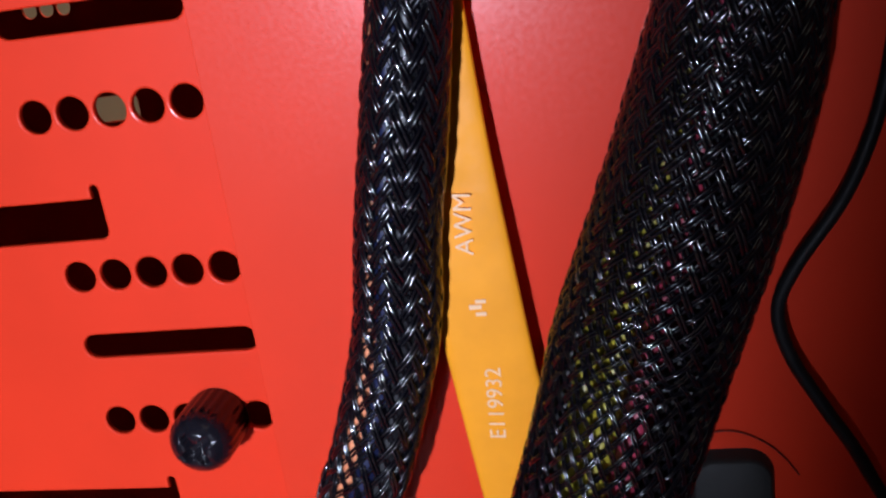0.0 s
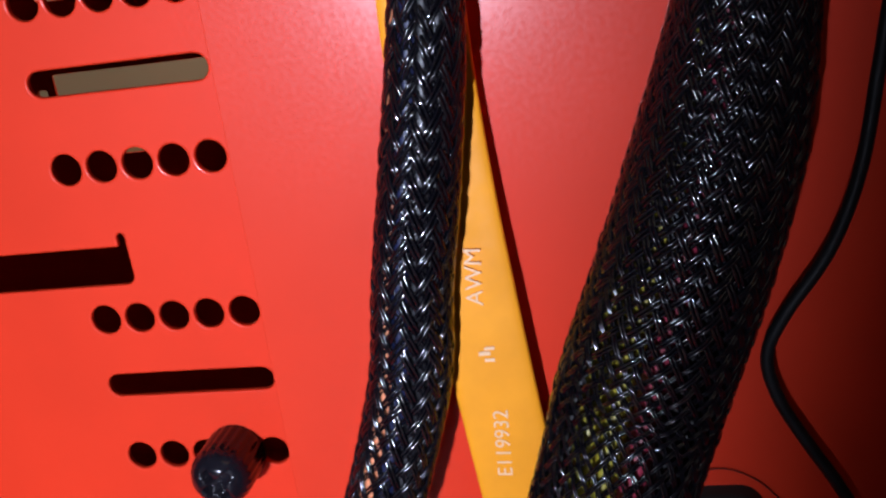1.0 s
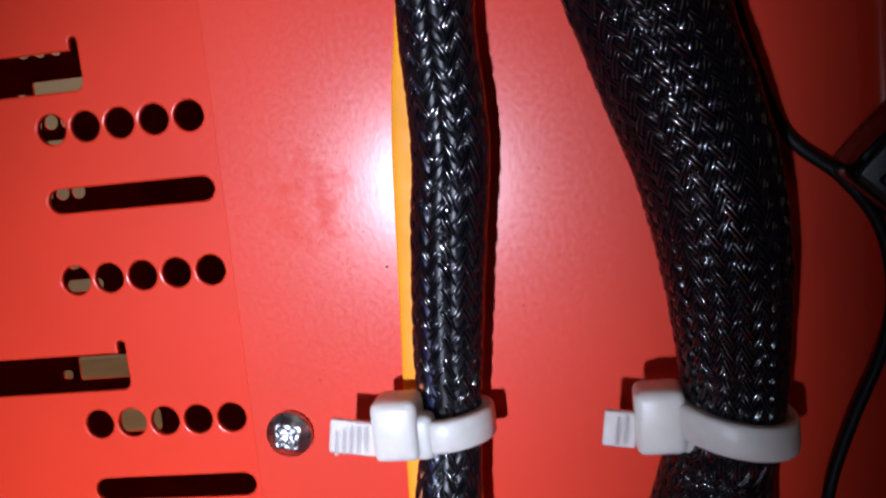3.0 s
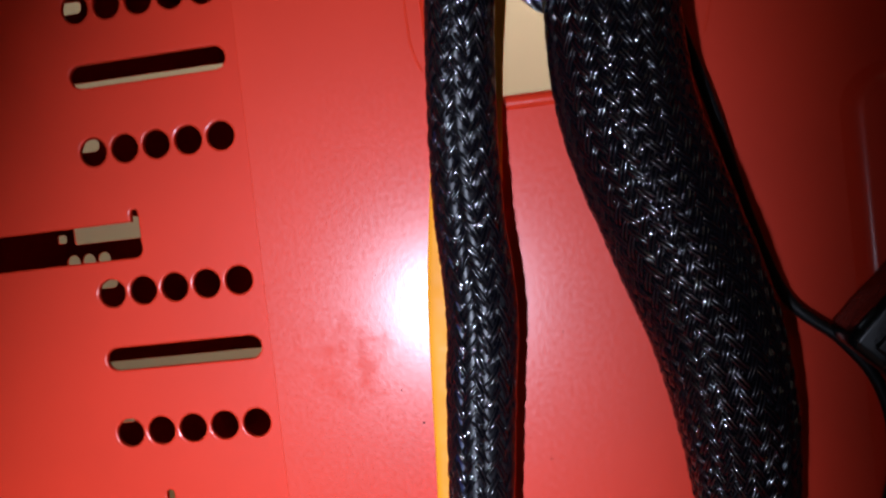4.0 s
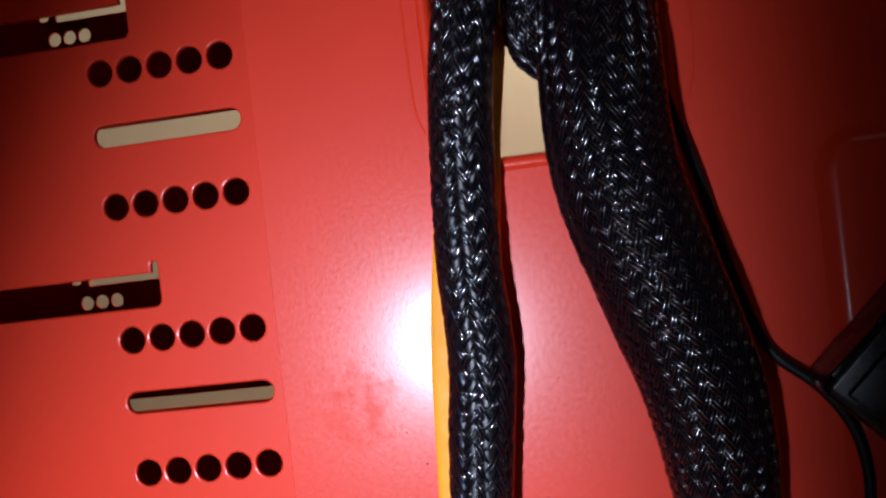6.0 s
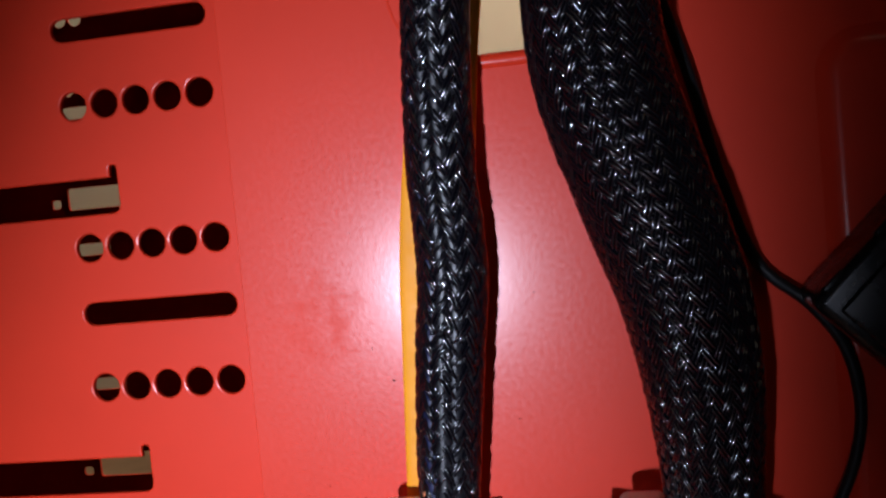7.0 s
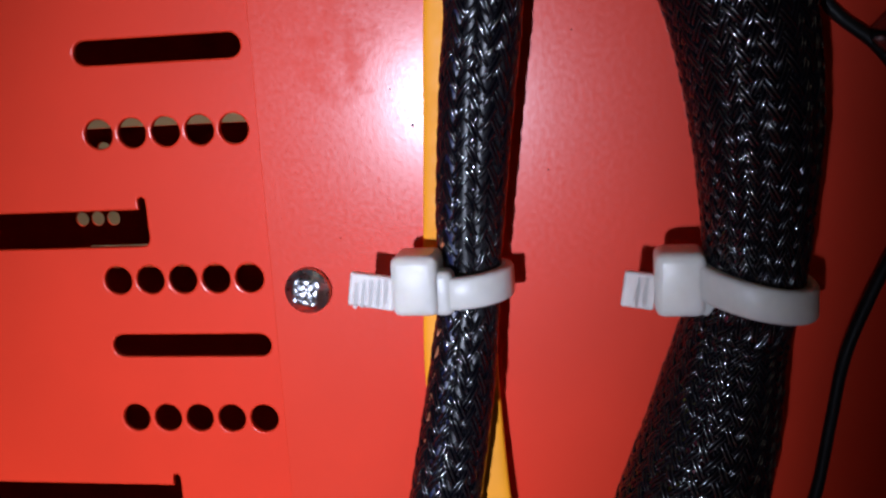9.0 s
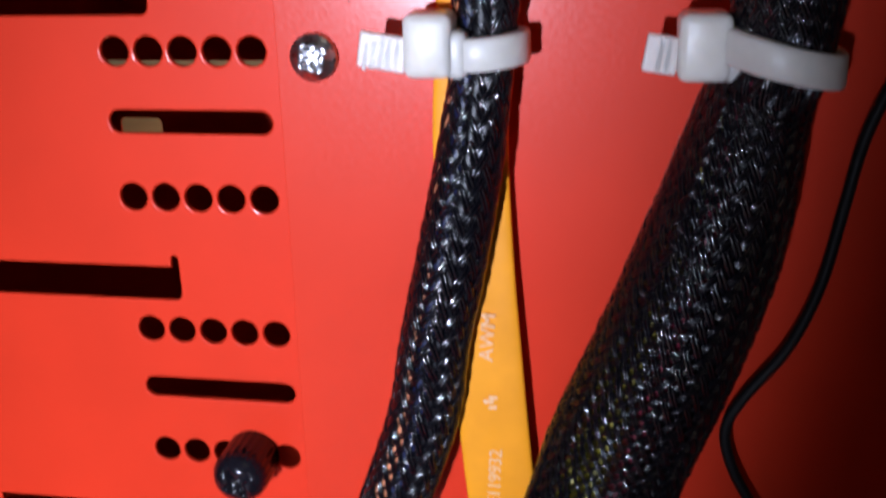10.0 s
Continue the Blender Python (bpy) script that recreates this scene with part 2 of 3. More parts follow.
def braid(name, line, n, slope, half, thick, s0=0.0, s1=None, seed=3, open_to=0.0, open_by=0.0, fine=2):
    """A woven sleeve: n strands each way round, over and under one another, two over and two under, each of a few round filaments;
    stretched open by open_by up to open_to."""
    rng = np.random.default_rng(seed)
    s1 = s1 or line.length
    r = float(np.mean(line.p[:, 3] + line.p[:, 4])) / 2
    k = slope / r
    step = math.pi / (k * n) / 4
    s = np.arange(s0, s1, step)
    lean = math.sqrt(1 + slope * slope)
    wide = half * (1 - open_by * np.clip((open_to - s) / 0.03, 0, 1))
    section = [(math.cos(a), math.sin(a)) for a in np.linspace(0, 2 * math.pi, 6, endpoint=False) + math.pi / 2]
    rings = []
    for way in (1, -1):
        for i in range(n):
            wob = 0.07 * 2 * math.pi / n * np.interp(s, np.linspace(s0, s1, 50), rng.normal(0, 1, 50))
            slack = 0.22 * thick * np.interp(s, np.linspace(s0, s1, 130), rng.normal(0, 1, 130))
            q = way * 2 * k * s * n / (2 * math.pi)
            lift = 0.9 * thick * way * np.clip(1.35 * np.cos(math.pi * (2 * i + q - 0.5) / 2), -1, 1) + slack
            phi = 2 * math.pi * i / n + way * k * s + wob
            for j in range(fine):
                place = (2 * j + 1 - fine) / fine
                own = lift + 0.10 * thick * np.interp(s, np.linspace(s0, s1, 90), rng.normal(0, 1, 90))
                shift = wide * lean * place / r
                ring = [line.surface(s, phi + shift + wide * lean * u * 0.96 / fine / r, own + 0.9 * thick * v) for u, v in section]
                rings.append(np.stack(ring, axis=1))
    return grid_mesh(name, np.array(rings))


# ---- the room round the open case ----
def slab(name, x0, y0, z0, x1, y1, z1, mat, label, category):
    bm = bmesh.new()
    box(bm, (x0 + x1) / 2, (y0 + y1) / 2, (z0 + z1) / 2, x1 - x0, y1 - y0, z1 - z0)
    return tagged(part(name, bm, mat, smooth=False), label, category, kind="structure")


slab("floor", -1.2, -1.5, -0.17, 1.2, 0.75, -0.15, DESK, "brown wooden surface under the computer case", "floor")
slab("wall_north", -1.2, 0.65, -0.15, 1.2, 0.75, 1.3, BEIGE, "plain beige painted wall behind the case", "wall")
slab("wall_south", -1.2, -1.6, -0.17, 1.2, -1.5, 1.3, DIMBEIGE, "unseen room wall, beige with the room's dimness painted in", "wall")
slab("wall_east", 1.2, -1.5, -0.17, 1.3, 0.65, 1.3, DIMBEIGE, "unseen room wall, beige with the room's dimness painted in", "wall")
slab("wall_west", -1.3, -1.5, -0.17, -1.2, 0.65, 1.3, DIMBEIGE, "unseen room wall, beige with the room's dimness painted in", "wall")
slab("ceiling", -1.3, -1.6, 1.3, 1.3, 0.75, 1.35, DIMBEIGE, "unseen ceiling, beige with the room's dimness painted in", "ceiling")

# ---- the case: perforated cage side, tray with cable opening, far cage side, shell ----
P = 0.02065                      # rows of holes, two to a drive bay
COLUMNS = (-0.01952, -0.01464, -0.00976, -0.00488, 0.0)
SETBACK = 0.0110                 # the cage side lies behind the tray's plane


def bay_cuts(first, last, dx=0.0, dz=0.0, left=-0.050):
    """Round holes, slots and notched long slots, row by row from the top."""
    cuts = []
    for k in range(first, last + 1):
        z = -k * P + dz
        cuts += [arc(x + dx, z, 0.00205, 0, 345, 23) for x in COLUMNS]
        if k % 2 == 0:
            cuts.append(arc(0.0005 + dx, z - 0.0097, 0.00165, -90, 90, 8) + arc(-0.0200 + dx, z - 0.0097, 0.00165, 90, 270, 8))
            top, low, right = z + 0.0100, z + 0.0048, -0.0140 + dx
            cuts.append([(left + dx, low)] + arc(right - 0.0012, low + 0.0012, 0.0012, -90, 0, 5)
                        + arc(right - 0.00055, z + 0.0112, 0.00055, 0, 180, 6) + [(right - 0.0011, top), (left + dx, top)])
    return cuts


case = thing("computer_case", (0, 0, -0.15), "red powder-coated steel computer case standing open, drive cage and tray seen", "computer case")
part("cage_side", plate("cage_side", [[(-0.16, -0.148), (0.0305, -0.148), (0.0305, 0.20), (-0.16, 0.20)]] + bay_cuts(-6, 6), 0.001, 0.00028), RED, case,
     "red perforated drive cage side with round holes and slots", smooth=False).matrix_local = pose(0, SETBACK, 0.15, 0, 0, -0.4)
CUT = rounded(0.0332, 0.0605, 0.0641, 0.1447, 0.004)
part("tray", plate("tray", [[(0.00583, -0.148), (0.24, -0.148), (0.24, 0.20), (0.00904, 0.20)], CUT], 0.001, 0.00009), RED, case,
     "red painted steel tray with a large cable opening", smooth=False).location = (0, 0, 0.15)


bm = bmesh.new()
box(bm, 0, 0.0056, 0.026, 0.0009, 0.0098, 0.346)
part("tray_return", bm, RED, case, "folded red edge of the tray towards the cage", smooth=False).matrix_local = pose(0.0080, 0, 0.15, 0, 0.53, 0)


def outline_tube(name, points, radius, y, flat=1.0):
    """A closed bead along an outline in the x-z plane."""
    pts = np.array(points)
    nxt, prv = np.roll(pts, -1, 0), np.roll(pts, 1, 0)
    tan = nxt - prv
    tan /= np.maximum(np.linalg.norm(tan, axis=1), 1e-9)[:, None]
    nrm = np.stack([tan[:, 1], -tan[:, 0]], 1)
    a = np.linspace(0, 2 * math.pi, 10, endpoint=False)
    rings = np.zeros((len(pts) + 1, 10, 3))
    for i in range(len(pts) + 1):
        j = i % len(pts)
        rings[i, :, 0] = pts[j, 0] + nrm[j, 0] * radius * np.cos(a)
        rings[i, :, 2] = pts[j, 1] + nrm[j, 1] * radius * np.cos(a)
        rings[i, :, 1] = y + radius * flat * np.sin(a)
    return grid_mesh(name, rings[None])


part("opening_rim", outline_tube("opening_rim", rounded(0.0332, 0.0601, 0.0643, 0.1447, 0.004), 0.0011, 0.0007), RED, case, "rolled red steel edge of the cable opening").location = (0, 0, 0.15)
for way in ([(0.0301, 0.1541), (0.0304, 0.0973), (0.0305, 0.0726), (0.0310, 0.0674), (0.0323, 0.0645)], [(0.0663, 0.1541), (0.0672, 0.0973), (0.0678, 0.0783), (0.0675, 0.0698), (0.0659, 0.0645)]):
    bead = Line([(x, 0.0001, z, 0.00022, 0.00016) for x, z in way])
    part("pressed_line", tube("pressed_line", bead, corners=8), RED, case, "fine pressed line beside the cable opening").location = (0, 0, 0.15)


def pad(name, x0, z0, x1, z1, r, height, slope):
    """A pressed field: a low plateau with a rounded shoulder."""
    bm = bmesh.new()
    loops = []
    for inset, y in ((0, 0.0003), (slope * 0.25, -height * 0.12), (slope * 0.55, -height * 0.6), (slope * 0.8, -height * 0.93), (slope * 1.1, -height)):
        loops.append([bm.verts.new((x, y, z)) for x, z in rounded(x0 + inset, z0 + inset, x1 - inset, z1 - inset, max(r - inset, 0.001), 8)])
    for a, b in zip(loops, loops[1:]):
        for i in range(len(a)):
            bm.faces.new((a[i], a[(i + 1) % len(a)], b[(i + 1) % len(a)], b[i]))
    bm.faces.new(loops[-1])
    return bm


part("pressed_field", pad("a", 0.0811, 0.0773, 0.20, 0.1447, 0.005, 0.0014, 0.0028), RED, case, "red pressed stiffening field of the tray").location = (0, 0, 0.15)
part("pressed_field", pad("b", 0.0803, -0.0023, 0.20, 0.0598, 0.006, 0.0014, 0.0028), RED, case, "red pressed stiffening field of the tray").location = (0, 0, 0.15)

# bracket behind the topmost row of holes
part("cage_bracket", plate("cage_bracket", [[(-0.03, 0.097), (0.008, 0.097), (0.008, 0.125), (-0.03, 0.125)],
     rounded(-0.0195, 0.1008, -0.0129, 0.1056, 0.0023), arc(-0.0042, 0.1026, 0.0017, 0, 345, 23), arc(0.0022, 0.1032, 0.0022, 0, 345, 23)], 0.001), RED, case, smooth=False).location = (0, SETBACK + 0.0016, 0.15)
# far side of the drive cage and its closing walls
FAR = 0.148 + SETBACK


def far_cuts():
    cuts = []
    for k in range(-6, 7):
        z = 0.0022 - k * P
        if k < 2:
            cuts += [arc(-0.0982 - 0.005 * i, z, 0.0021, 0, 345, 23) for i in range(3)]
        if k % 2 == 0 and k < 3:
            if k == 2:
                cuts.append(rounded(-0.0965, z - 0.0115, -0.0835, z - 0.0045, 0.0016))
            else:
                cuts.append(rounded(-0.1065, z - 0.0089, -0.0950, z - 0.0053, 0.0016))
            low, high = {0: (0.0062, 0.0100), 2: (0.0055, 0.0125)}.get(k, (0.0052, 0.0117))
            cuts.append(rounded(-0.1070, z + low, -0.0420, z + high, 0.0008))
            cuts.append(rounded(-0.1125, z + 0.0060, -0.1095, z + 0.0086, 0.0008))
    return cuts


part("cage_side", plate("far_side", [[(-0.16, -0.148), (-0.0062, -0.148), (-0.0062, 0.20), (-0.16, 0.20)]] + far_cuts(), 0.001), RED, case,
     "red perforated far side of the drive cage", smooth=False).location = (0, FAR, 0.15)
# the first one is a black strip painting shade behind the opening's left edge
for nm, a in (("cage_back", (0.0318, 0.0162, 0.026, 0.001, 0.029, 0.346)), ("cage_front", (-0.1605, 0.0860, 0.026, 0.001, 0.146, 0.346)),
              # unseen shell panels, deepened to keep the ceiling light out of the case
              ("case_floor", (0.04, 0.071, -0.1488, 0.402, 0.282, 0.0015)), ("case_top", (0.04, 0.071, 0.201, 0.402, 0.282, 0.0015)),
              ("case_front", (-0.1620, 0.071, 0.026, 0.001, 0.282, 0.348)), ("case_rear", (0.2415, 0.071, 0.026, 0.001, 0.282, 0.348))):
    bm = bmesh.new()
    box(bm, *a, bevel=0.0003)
    part(nm, bm, SHADEBLACK if nm == "cage_back" else RED, case, smooth=False).location = (0, 0, 0.15)
# added wall that shuts light out of the cage; shade painted as black
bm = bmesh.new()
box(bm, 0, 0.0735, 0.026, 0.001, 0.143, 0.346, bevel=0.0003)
part("cage_wall", bm, SHADEBLACK, case, "added wall closing the drive cage, its shade painted in as matt black", smooth=False).matrix_local = pose(0.0052, SETBACK + 0.0012, 0.15, 0, 0, 4)

# ---- cables ----
thin = thing("braided_cable", (0.014, -0.006, -0.148), "thin cable bundle in black braided sleeve, tied to the red tray", "cable", "braided cables")
THIN = Line([(0.0064, -0.0060, -0.1303, 0.00435, 0.00380), (0.0101, -0.0060, -0.0876, 0.00435, 0.00380), (0.0171, -0.0065, -0.0644, 0.00435, 0.00361), (0.0200, -0.0068, -0.0582, 0.00435, 0.00361),
             (0.0248, -0.0060, -0.0440, 0.00435, 0.00361), (0.0268, -0.0060, -0.0326, 0.00416, 0.00361), (0.0290, -0.0058, -0.0222, 0.00407, 0.00361), (0.0313, -0.0052, -0.0099, 0.00378, 0.00342),
             (0.0329, -0.0039, 0.0024, 0.00339, 0.00275), (0.0335, -0.0041, 0.0110, 0.00375, 0.00291), (0.0349, -0.0043, 0.0238, 0.00405, 0.00307), (0.0363, -0.0043, 0.0352, 0.00415, 0.00307),
             (0.0361, -0.0043, 0.0470, 0.00405, 0.00307), (0.0367, -0.0043, 0.0598, 0.00396, 0.00307), (0.0384, -0.0050, 0.0750, 0.00396, 0.00361), (0.0416, -0.0040, 0.0892, 0.00396, 0.00361),
             (0.0450, -0.0010, 0.1039, 0.00396, 0.00361), (0.0468, 0.0120, 0.1210, 0.00396, 0.00361), (0.0468, 0.0450, 0.1304, 0.00396, 0.00361)])
part("sleeve", braid("sleeve", THIN, 18, 0.48, 0.00047, 0.00017, seed=3, open_to=0.10, open_by=0.34), BRAID, thin, "glossy black woven sleeve")["kind"] = "stuff"
for i, tint in enumerate(("black", "blue", "orange", "black", "blue", "black", "red", "black", "blue", "black", "black")):
    part("wire", tube("wire", THIN, (0.69, i * 0.571 + 0.35), 0.00118, 7, twist=9.0), WIRES[tint], thin, f"{tint} insulated wire")

thick = thing("braided_cable", (0.035, -0.01, -0.148), "thick cable bundle in black braided sleeve, coloured wires showing through", "cable", "braided cables")
THICK = Line([(0.0225, -0.0100, -0.1303, 0.00777, 0.00779), (0.0354, -0.0100, -0.0848, 0.00777, 0.00779), (0.0455, -0.0105, -0.0568, 0.00813, 0.00798), (0.0498, -0.0087, -0.0445, 0.00855, 0.00798),
              (0.0547, -0.0084, -0.0317, 0.00827, 0.00779), (0.0592, -0.0077, -0.0179, 0.00762, 0.00741), (0.0625, -0.0067, -0.0037, 0.00588, 0.00646), (0.0644, -0.0080, 0.0024, 0.00512, 0.00608),
              (0.0648, -0.0085, 0.0091, 0.00548, 0.00627), (0.0646, -0.0095, 0.0205, 0.00645, 0.00703), (0.0630, -0.0100, 0.0318, 0.00707, 0.00741), (0.0594, -0.0100, 0.0442, 0.00742, 0.00760),
              (0.0560, -0.0095, 0.0574, 0.00751, 0.00760), (0.0557, -0.0080, 0.0717, 0.00733, 0.00722), (0.0569, -0.0010, 0.0849, 0.00707, 0.00684), (0.0606, 0.0120, 0.0954, 0.00672, 0.00646),
              (0.0652, 0.0280, 0.1048, 0.00636, 0.00627), (0.0689, 0.0600, 0.1105, 0.00618, 0.00608)])
part("sleeve", braid("sleeve", THICK, 36, 0.62, 0.00046, 0.00017, seed=5, open_to=0.118, open_by=0.44), BRAID, thick, "glossy black woven sleeve")["kind"] = "stuff"
for i, tint in enumerate(("black", "black", "red", "yellow", "yellow", "black", "black", "red", "black", "black", "green", "black", "black", "black")):
    part("wire", tube("wire", THICK, (0.74, 0.45 * i - 0.35), 0.00142, 7, twist=11.0), WIRES[tint], thick, f"{tint} insulated wire")

# flat orange data cable, held off the sheet by a few millimetres
flat = thing("flat_data_cable", (0.033, -0.003, -0.148), "flat orange data cable with pale printing, behind the thin sleeve", "cable")
FLAT = Line([(0.0409, -0.0032, -0.1303, 0.00456, 0.00067), (0.0373, -0.0032, -0.0829, 0.00456, 0.00067), (0.0354, -0.0034, -0.0639, 0.00456, 0.00067), (0.0340, -0.0034, -0.0497, 0.00456, 0.00067), (0.0329, -0.0032, -0.0374, 0.00456, 0.00067),
             (0.0317, -0.0026, -0.0232, 0.00456, 0.00067), (0.0310, -0.0018, -0.0089, 0.00456, 0.00067), (0.0314, -0.0014, 0.0024, 0.00446, 0.00067), (0.0325, -0.0014, 0.0176, 0.00456, 0.00067),
             (0.0338, -0.0014, 0.0366, 0.00456, 0.00067), (0.0356, -0.0012, 0.0498, 0.00456, 0.00067), (0.0374, 0.0004, 0.0650, 0.00446, 0.00067), (0.0393, 0.0060, 0.0802, 0.00446, 0.00067), (0.0399, 0.0200, 0.0973, 0.00446, 0.00067), (0.0399, 0.0500, 0.1115, 0.00446, 0.00067)])


def ribbon(name, line, step=0.0012):
    s = np.arange(0, line.length, step)
    a = np.linspace(0, 2 * math.pi, 28, endpoint=False)
    p, side, out = line._at(line.p, s), line._at(line.side, s), line._at(line.out, s)
    u = np.sign(np.cos(a)) * np.abs(np.cos(a)) ** 0.35
    v = np.sign(np.sin(a)) * np.abs(np.sin(a)) ** 0.55
    rings = p[:, None, :3] + side[:, None, :] * (p[:, 3, None] * u[None, :])[..., None] + out[:, None, :] * (p[:, 4, None] * v[None, :])[..., None]
    return grid_mesh(name, rings[None])


part("jacket", ribbon("jacket", FLAT), ORANGE, flat)
for words, size, x, y, z, lean in (("E119932", 0.00245, 0.0339, -0.00415, -0.0533, 87.5), ("AWM", 0.00265, 0.0331, -0.00400, -0.0331, 86.0)):
    at(part("printing", lettering("printing", words, size), PRINT, flat, "pale printed letters", smooth=False), x, y, z, 0, -lean, 0)
for dx, dz, w, h in ((0.0004, -0.0415, 0.0011, 0.0004), (-0.0002, -0.0421, 0.0013, 0.0005), (0.0003, -0.0429, 0.0011, 0.0004)):
    bm = bmesh.new()
    box(bm, 0, 0, 0, w, 0.00006, h)
    at(part("printing", bm, PRINT, flat, "pale printed mark", smooth=False), 0.0333 + dx, -0.00408, dz)
for o in flat.children:
    o.matrix_parent_inverse = flat.matrix_world.inverted()
for o in (*thin.children, *thick.children):
    o.matrix_parent_inverse = o.parent.matrix_world.inverted()

# thin black lead
lead = thing("thin_lead", (0.0735, -0.003, 0.032), "thin round black lead curving over the red tray", "cable")
LEAD = Line([(0.0608, 0.0300, 0.1143, 0.00072, 0.00072), (0.0600, 0.0080, 0.1010, 0.00072, 0.00072), (0.0596, -0.0016, 0.0897, 0.00072, 0.00072), (0.0608, -0.0030, 0.0783, 0.00072, 0.00072), (0.0629, -0.0030, 0.0679, 0.00072, 0.00072), (0.0663, -0.0024, 0.0555, 0.00072, 0.00072), (0.0690, -0.0018, 0.0432, 0.00072, 0.00072), (0.0725, -0.0016, 0.0328, 0.00072, 0.00072), (0.0780, -0.0025, 0.0274, 0.00072, 0.00072), (0.0815, -0.0030, 0.0219, 0.00072, 0.00072), (0.0826, -0.0030, 0.0148, 0.00072, 0.00072), (0.0813, -0.0030, 0.0081, 0.00072, 0.00072),
             (0.0780, -0.0030, 0.0005, 0.00072, 0.00072), (0.0753, -0.0030, -0.0070, 0.00072, 0.00072), (0.0739, -0.0030, -0.0151, 0.00072, 0.00072), (0.0722, -0.0030, -0.0251, 0.00072, 0.00072), (0.0693, -0.0028, -0.0333, 0.00072, 0.00072), (0.0647, -0.0025, -0.0405, 0.00072, 0.00072),
             (0.0629, -0.0022, -0.0452, 0.00072, 0.00072), (0.0640, -0.0022, -0.0504, 0.00072, 0.00072), (0.0670, -0.0024, -0.0561, 0.00072, 0.00072), (0.0712, -0.0026, -0.0637, 0.00072, 0.00072), (0.0780, -0.0020, -0.0808, 0.00072, 0.00072), (0.0826, -0.0016, -0.1139, 0.00072, 0.00072)])
part("jacket", tube("jacket", LEAD, corners=12), RUBBER, lead).matrix_parent_inverse = lead.matrix_world.inverted()

# heat-shrink end and its folded sleeve in the opening
shrink = thing("shrink_wrapped_lead", (0.046, 0.003, 0.075), "black heat-shrink tube with faint grey print, in the opening", "cable")
SHR = Line([(0.0555, 0.0100, 0.1304, 0.00344, 0.00351), (0.0532, 0.0060, 0.1115, 0.00344, 0.00351), (0.0512, 0.0030, 0.0973, 0.00344, 0.00351), (0.0485, 0.0020, 0.0864, 0.00344, 0.00351)])
FOLD = Line([(0.0487, 0.0020, 0.0870, 0.00353, 0.00361), (0.0476, 0.0022, 0.0821, 0.00391, 0.00399), (0.0474, 0.0030, 0.0778, 0.00391, 0.00399), (0.0491, 0.0050, 0.0750, 0.00391, 0.00399), (0.0532, 0.0080, 0.0754, 0.00391, 0.00399), (0.0578, 0.0120, 0.0792, 0.00372, 0.00380), (0.0615, 0.0200, 0.0878, 0.00372, 0.00380)])
part("shrink_tube", tube("shrink_tube", SHR, corners=20), SHRINK, shrink, "matt black heat-shrink tube")
part("sleeve", braid("sleeve", FOLD, 18, 0.62, 0.00045, 0.00016, seed=8), BRAID, shrink, "black woven sleeve folded back")["kind"] = "stuff"
part("wire", tube("wire", FOLD, (0.0, 0.0), 0.0034, 12), WIRES["black"], shrink)
for i, (w, gap) in enumerate(((0.0011, 0), (0.0013, 0.0018), (0.0012, 0.0037), (0.0013, 0.0056), (0.0011, 0.0075), (0.0012, 0.0093))):
    bm = bmesh.new()
    box(bm, 0, 0, 0, 0.0012, 0.0001, w * 0.8)
    f = gap / 0.0115
    part("printing", bm, GREYPRINT, shrink, "faint grey printed mark", smooth=False).matrix_local = pose(0.0482 + 0.0027 * f, -0.0017 + 0.0006 * f, 0.0905 + 0.0110 * f, 4, 14, 0)
for o in shrink.children:
    o.matrix_parent_inverse = shrink.matrix_world.inverted()


# ---- cable ties ----
def cable_tie(x, z, y, rx, ry, drop, head_x, head_y, tail, label):
    """A nylon tie round a cable at (x, z): strap, ratchet head with its slot, and a ribbed cut tail."""
    tie = thing("cable_tie", (x, 0, z), label, "cable tie", "cable ties")
    n, w = 56, 0.0018
    bm = bmesh.new()
    rings = []
    for i in range(n):
        a = 2 * math.pi * i / n
        tilt = -drop * math.cos(a)
        ring = []
        for rr, zz in ((0, -w), (0.0012, -w), (0.0014, -w + 0.0003), (0.0014, w - 0.0003), (0.0012, w), (0, w)):
            ring.append(bm.verts.new(((rx + rr) * math.cos(a), min(y + (ry + rr) * math.sin(-a), -0.0006), zz + tilt * -1)))
        rings.append(ring)
    for a, b in zip(rings, rings[1:] + rings[:1]):
        for i in range(6):
            bm.faces.new((a[i], a[(i + 1) % 6], b[(i + 1) % 6], b[i]))
    part("strap", bm, NYLON, tie)
    bm = bmesh.new()
    box(bm, head_x - x, head_y + 0.0003, 0.0010, 0.0054, 0.0060, 0.0070, 0.0010)
    box(bm, head_x - x + 0.0030, head_y - 0.0006, 0.0, 0.0026, 0.0032, 0.0052, 0.0009)
    part("head", bm, NYLON, tie, "moulded ratchet head")
    bm = bmesh.new()
    lean = Matrix.Rotation(radians(9), 4, "Y")
    box(bm, head_x - x - 0.0030 - tail / 2, head_y - 0.0006, 0.0002, tail + 0.001, 0.0011, 0.0040, 0.0003, lean)
    for j in range(int(tail / 0.0009)):
        box(bm, head_x - x - 0.0036 - j * 0.0009, head_y - 0.00105, 0.0002 - j * 0.00012, 0.00045, 0.00012, 0.0030, 0.00005, lean)
    part("tail", bm, NYLON, tie, "ribbed tail cut short", smooth=False)
    return tie


cable_tie(0.0329, 0.0029, -0.0046, 0.0040, 0.0038, 0.0004, 0.0275, -0.0076, 0.0045, "milky white nylon cable tie round the thin cable")
cable_tie(0.0645, 0.0030, -0.0080, 0.0054, 0.0067, -0.0015, 0.0567, -0.0095, 0.0026, "milky white nylon cable tie round the thick cable")


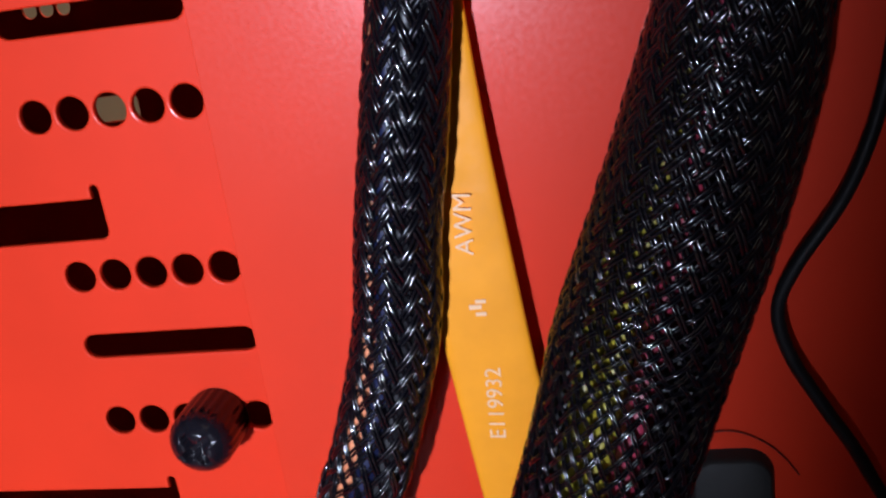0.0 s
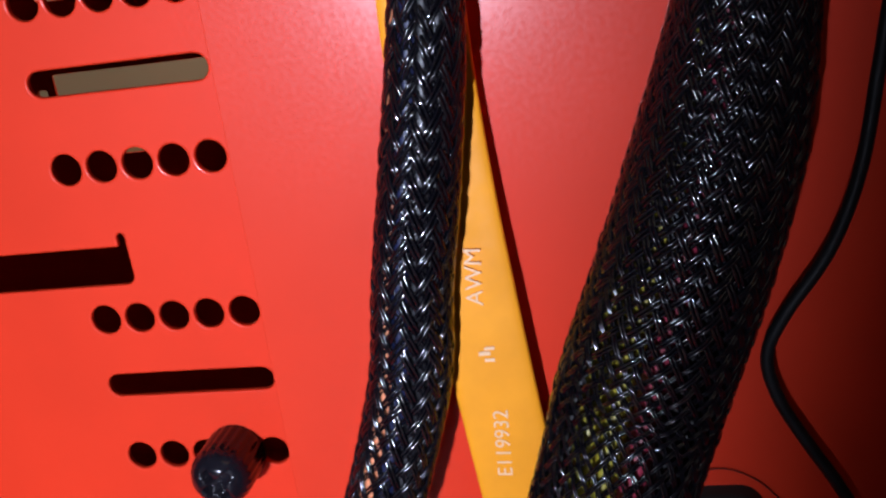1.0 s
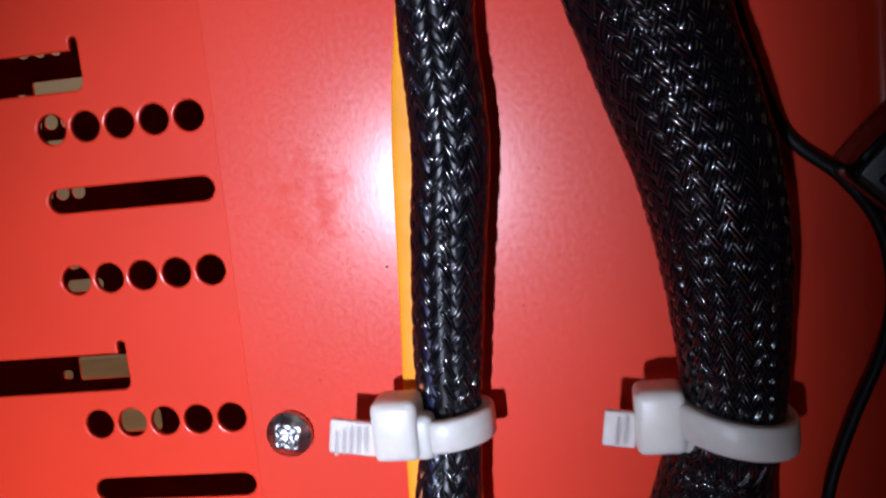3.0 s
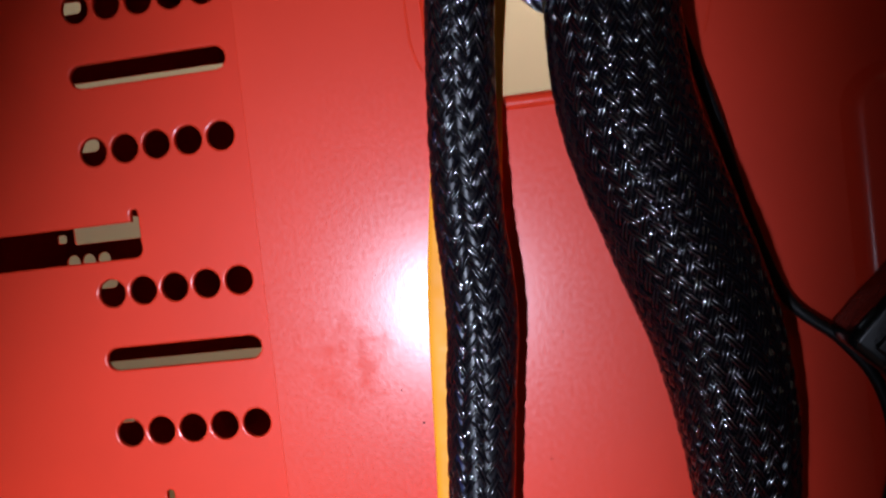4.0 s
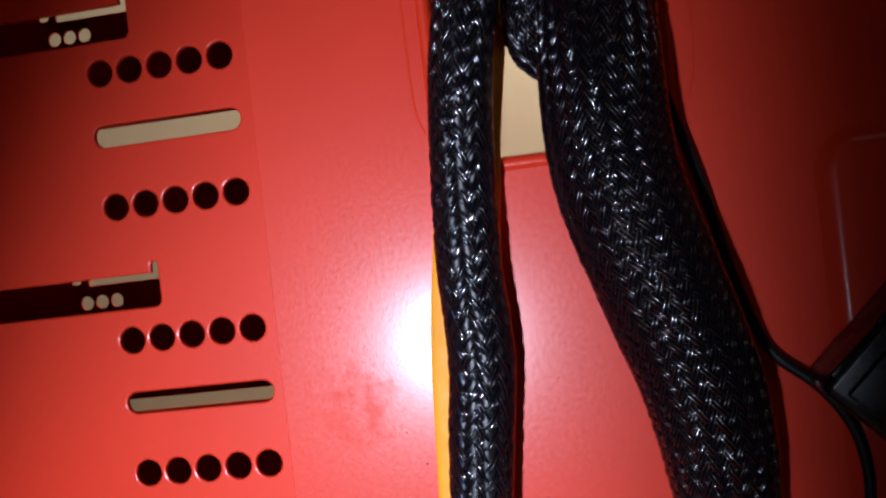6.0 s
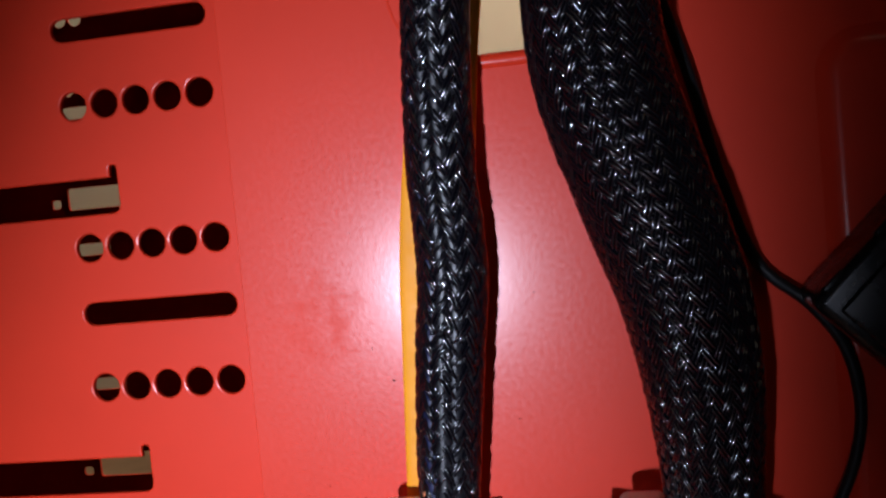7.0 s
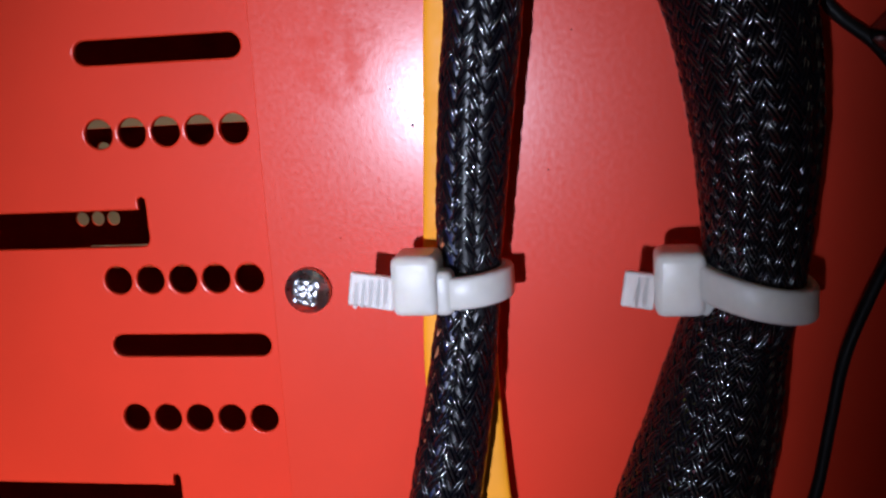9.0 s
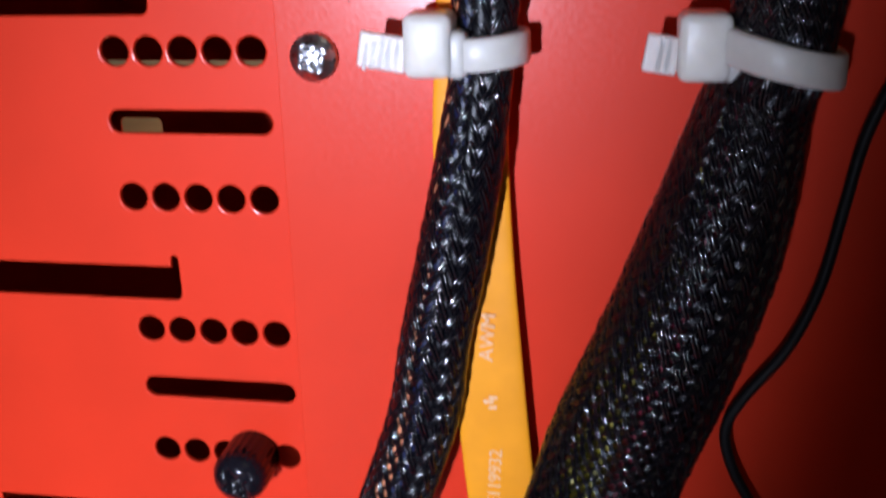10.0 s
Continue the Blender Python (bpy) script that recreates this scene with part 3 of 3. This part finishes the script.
# ---- screws ----
def cross_head(name, radius, height, dome, recess, mat, parent, flutes=0):
    """A turned head along -y with a cross recess pressed into it; flutes: ribs round its side."""
    bm = bmesh.new()
    n = flutes * 4 if flutes else 48
    rows = [(radius * 0.98, 0.0), (radius, -height * 0.08), (radius, -height * 0.80), (radius * 0.97, -height * 0.90), (radius * 0.88, -height), (radius * 0.74, -height - dome * 0.45),
            (radius * 0.60, -height - dome * 0.8), (radius * 0.52, -height - dome), (radius * 0.40, -height - dome), (radius * 0.26, -height - dome), (radius * 0.12, -height - dome)]
    loops = []
    for j, (r, y) in enumerate(rows):
        loop = []
        for i in range(n):
            a = 2 * math.pi * i / n
            rr = r * (0.955 if flutes and 1 <= j <= 3 and i % 4 in (2, 3) else 1.0)
            yy = y
            if j >= 7:
                arm = min(abs(math.sin(a - 0.6)), abs(math.cos(a - 0.6))) * r
                if arm < radius * 0.13:
                    yy += recess * (0.4 if j == 7 else 1.0)
            loop.append(bm.verts.new((rr * math.cos(a), yy, rr * math.sin(a))))
        loops.append(loop)
    for a, b in zip(loops, loops[1:]):
        for i in range(n):
            bm.faces.new((a[i], a[(i + 1) % n], b[(i + 1) % n], b[i]))
    bm.faces.new(loops[-1])
    return part(name, bm, mat, parent)


screw = thing("pan_head_screw", (0.0120, 0, 0.0012), "shiny plated cross-head screw in the red sheet", "screw")
cross_head("head", 0.0029, 0.0010, 0.0009, 0.0011, CHROME, screw)
part("seat", outline_tube("seat", arc(0, 0, 0.0034, 0, 352, 44), 0.0002, 0.0001, 0.5), RED, screw, "shallow ring pressed round the screw")

knob = thing("thumbscrew", (-0.0053, SETBACK, -0.0618), "black ribbed thumbscrew with a cross slot", "thumbscrew")
cross_head("knob", 0.0042, 0.0072, 0.0012, 0.0015, THUMB, knob, flutes=22)
bm = bmesh.new()
bmesh.ops.create_cone(bm, cap_ends=True, segments=32, radius1=0.0040, radius2=0.0036, depth=0.0012, matrix=Matrix.Translation((0, -0.0003, 0)) @ Matrix.Rotation(radians(90), 4, "X"))
part("collar", bm, THUMB, knob, smooth=False)

# ---- black adapter box, rubber pad, fibre ----
adapter = thing("adapter_block", (0.0957, 0, 0.0320), "glossy black plastic adapter block lying against the tray", "adapter")
turn = Matrix.Rotation(radians(-45), 4, "Y")
bm = bmesh.new()
box(bm, 0, -0.0060, 0, 0.032, 0.0112, 0.0225, 0.0012, turn)
part("body", bm, GLOSSBLACK, adapter)
bm = bmesh.new()
box(bm, 0, -0.0118, 0, 0.029, 0.0010, 0.0173, 0.0004, turn)
part("lid", bm, GLOSSBLACK, adapter, "raised black lid")
for u in (-0.0125, -0.0045):
    bm = bmesh.new()
    q = turn @ Vector((u, -0.0110, 0.0110))
    box(bm, q.x, q.y, q.z, 0.0030, 0.0012, 0.0010, 0.0003, turn)
    part("latch", bm, GLOSSBLACK, adapter, "small moulded latch")

pad_thing = thing("rubber_pad", (0.0578, 0, -0.0682), "matt dark grey rubber pad on the red tray", "rubber pad")
bm = pad("c", -0.0046, -0.0060, 0.0046, 0.0060, 0.0030, 0.0022, 0.0007)
part("pad", bm, GREYRUBBER, pad_thing)

fibre = thing("loose_fibre", (0.0583, 0, -0.0611), "fine dark fibre lying on the red tray", "fibre")
FIB = Line([(0.0537, -0.0003, -0.0606, 0.00007, 0.00007), (0.0578, -0.0004, -0.0599, 0.00007, 0.00007), (0.0611, -0.0003, -0.0613, 0.00007, 0.00007), (0.0634, -0.0003, -0.0635, 0.00007, 0.00007), (0.0650, -0.0003, -0.0660, 0.00007, 0.00007)])
part("strand", tube("strand", FIB, corners=5, step=0.0004), RUBBER, fibre).matrix_parent_inverse = fibre.matrix_world.inverted()

bm = bmesh.new()
for x, z, r in ((0.0266, 0.0211, 0.00016), (0.0242, 0.0255, 0.00010), (0.0286, 0.0105, 0.00009), (0.0424, 0.0152, 0.00010), (0.0456, 0.0311, 0.00008), (0.0166, 0.0077, 0.00008), (0.0226, 0.0406, 0.00009)):
    made = bmesh.ops.create_icosphere(bm, subdivisions=1, radius=r)["verts"]
    bmesh.ops.transform(bm, matrix=Matrix.Translation((x, -0.00003, z)) @ Matrix.Diagonal((1, 0.6, 1, 1)), verts=made)
tagged(part("dust_specks", bm, RUBBER), "tiny dark dust specks on the red paint", "dust", kind="stuff")
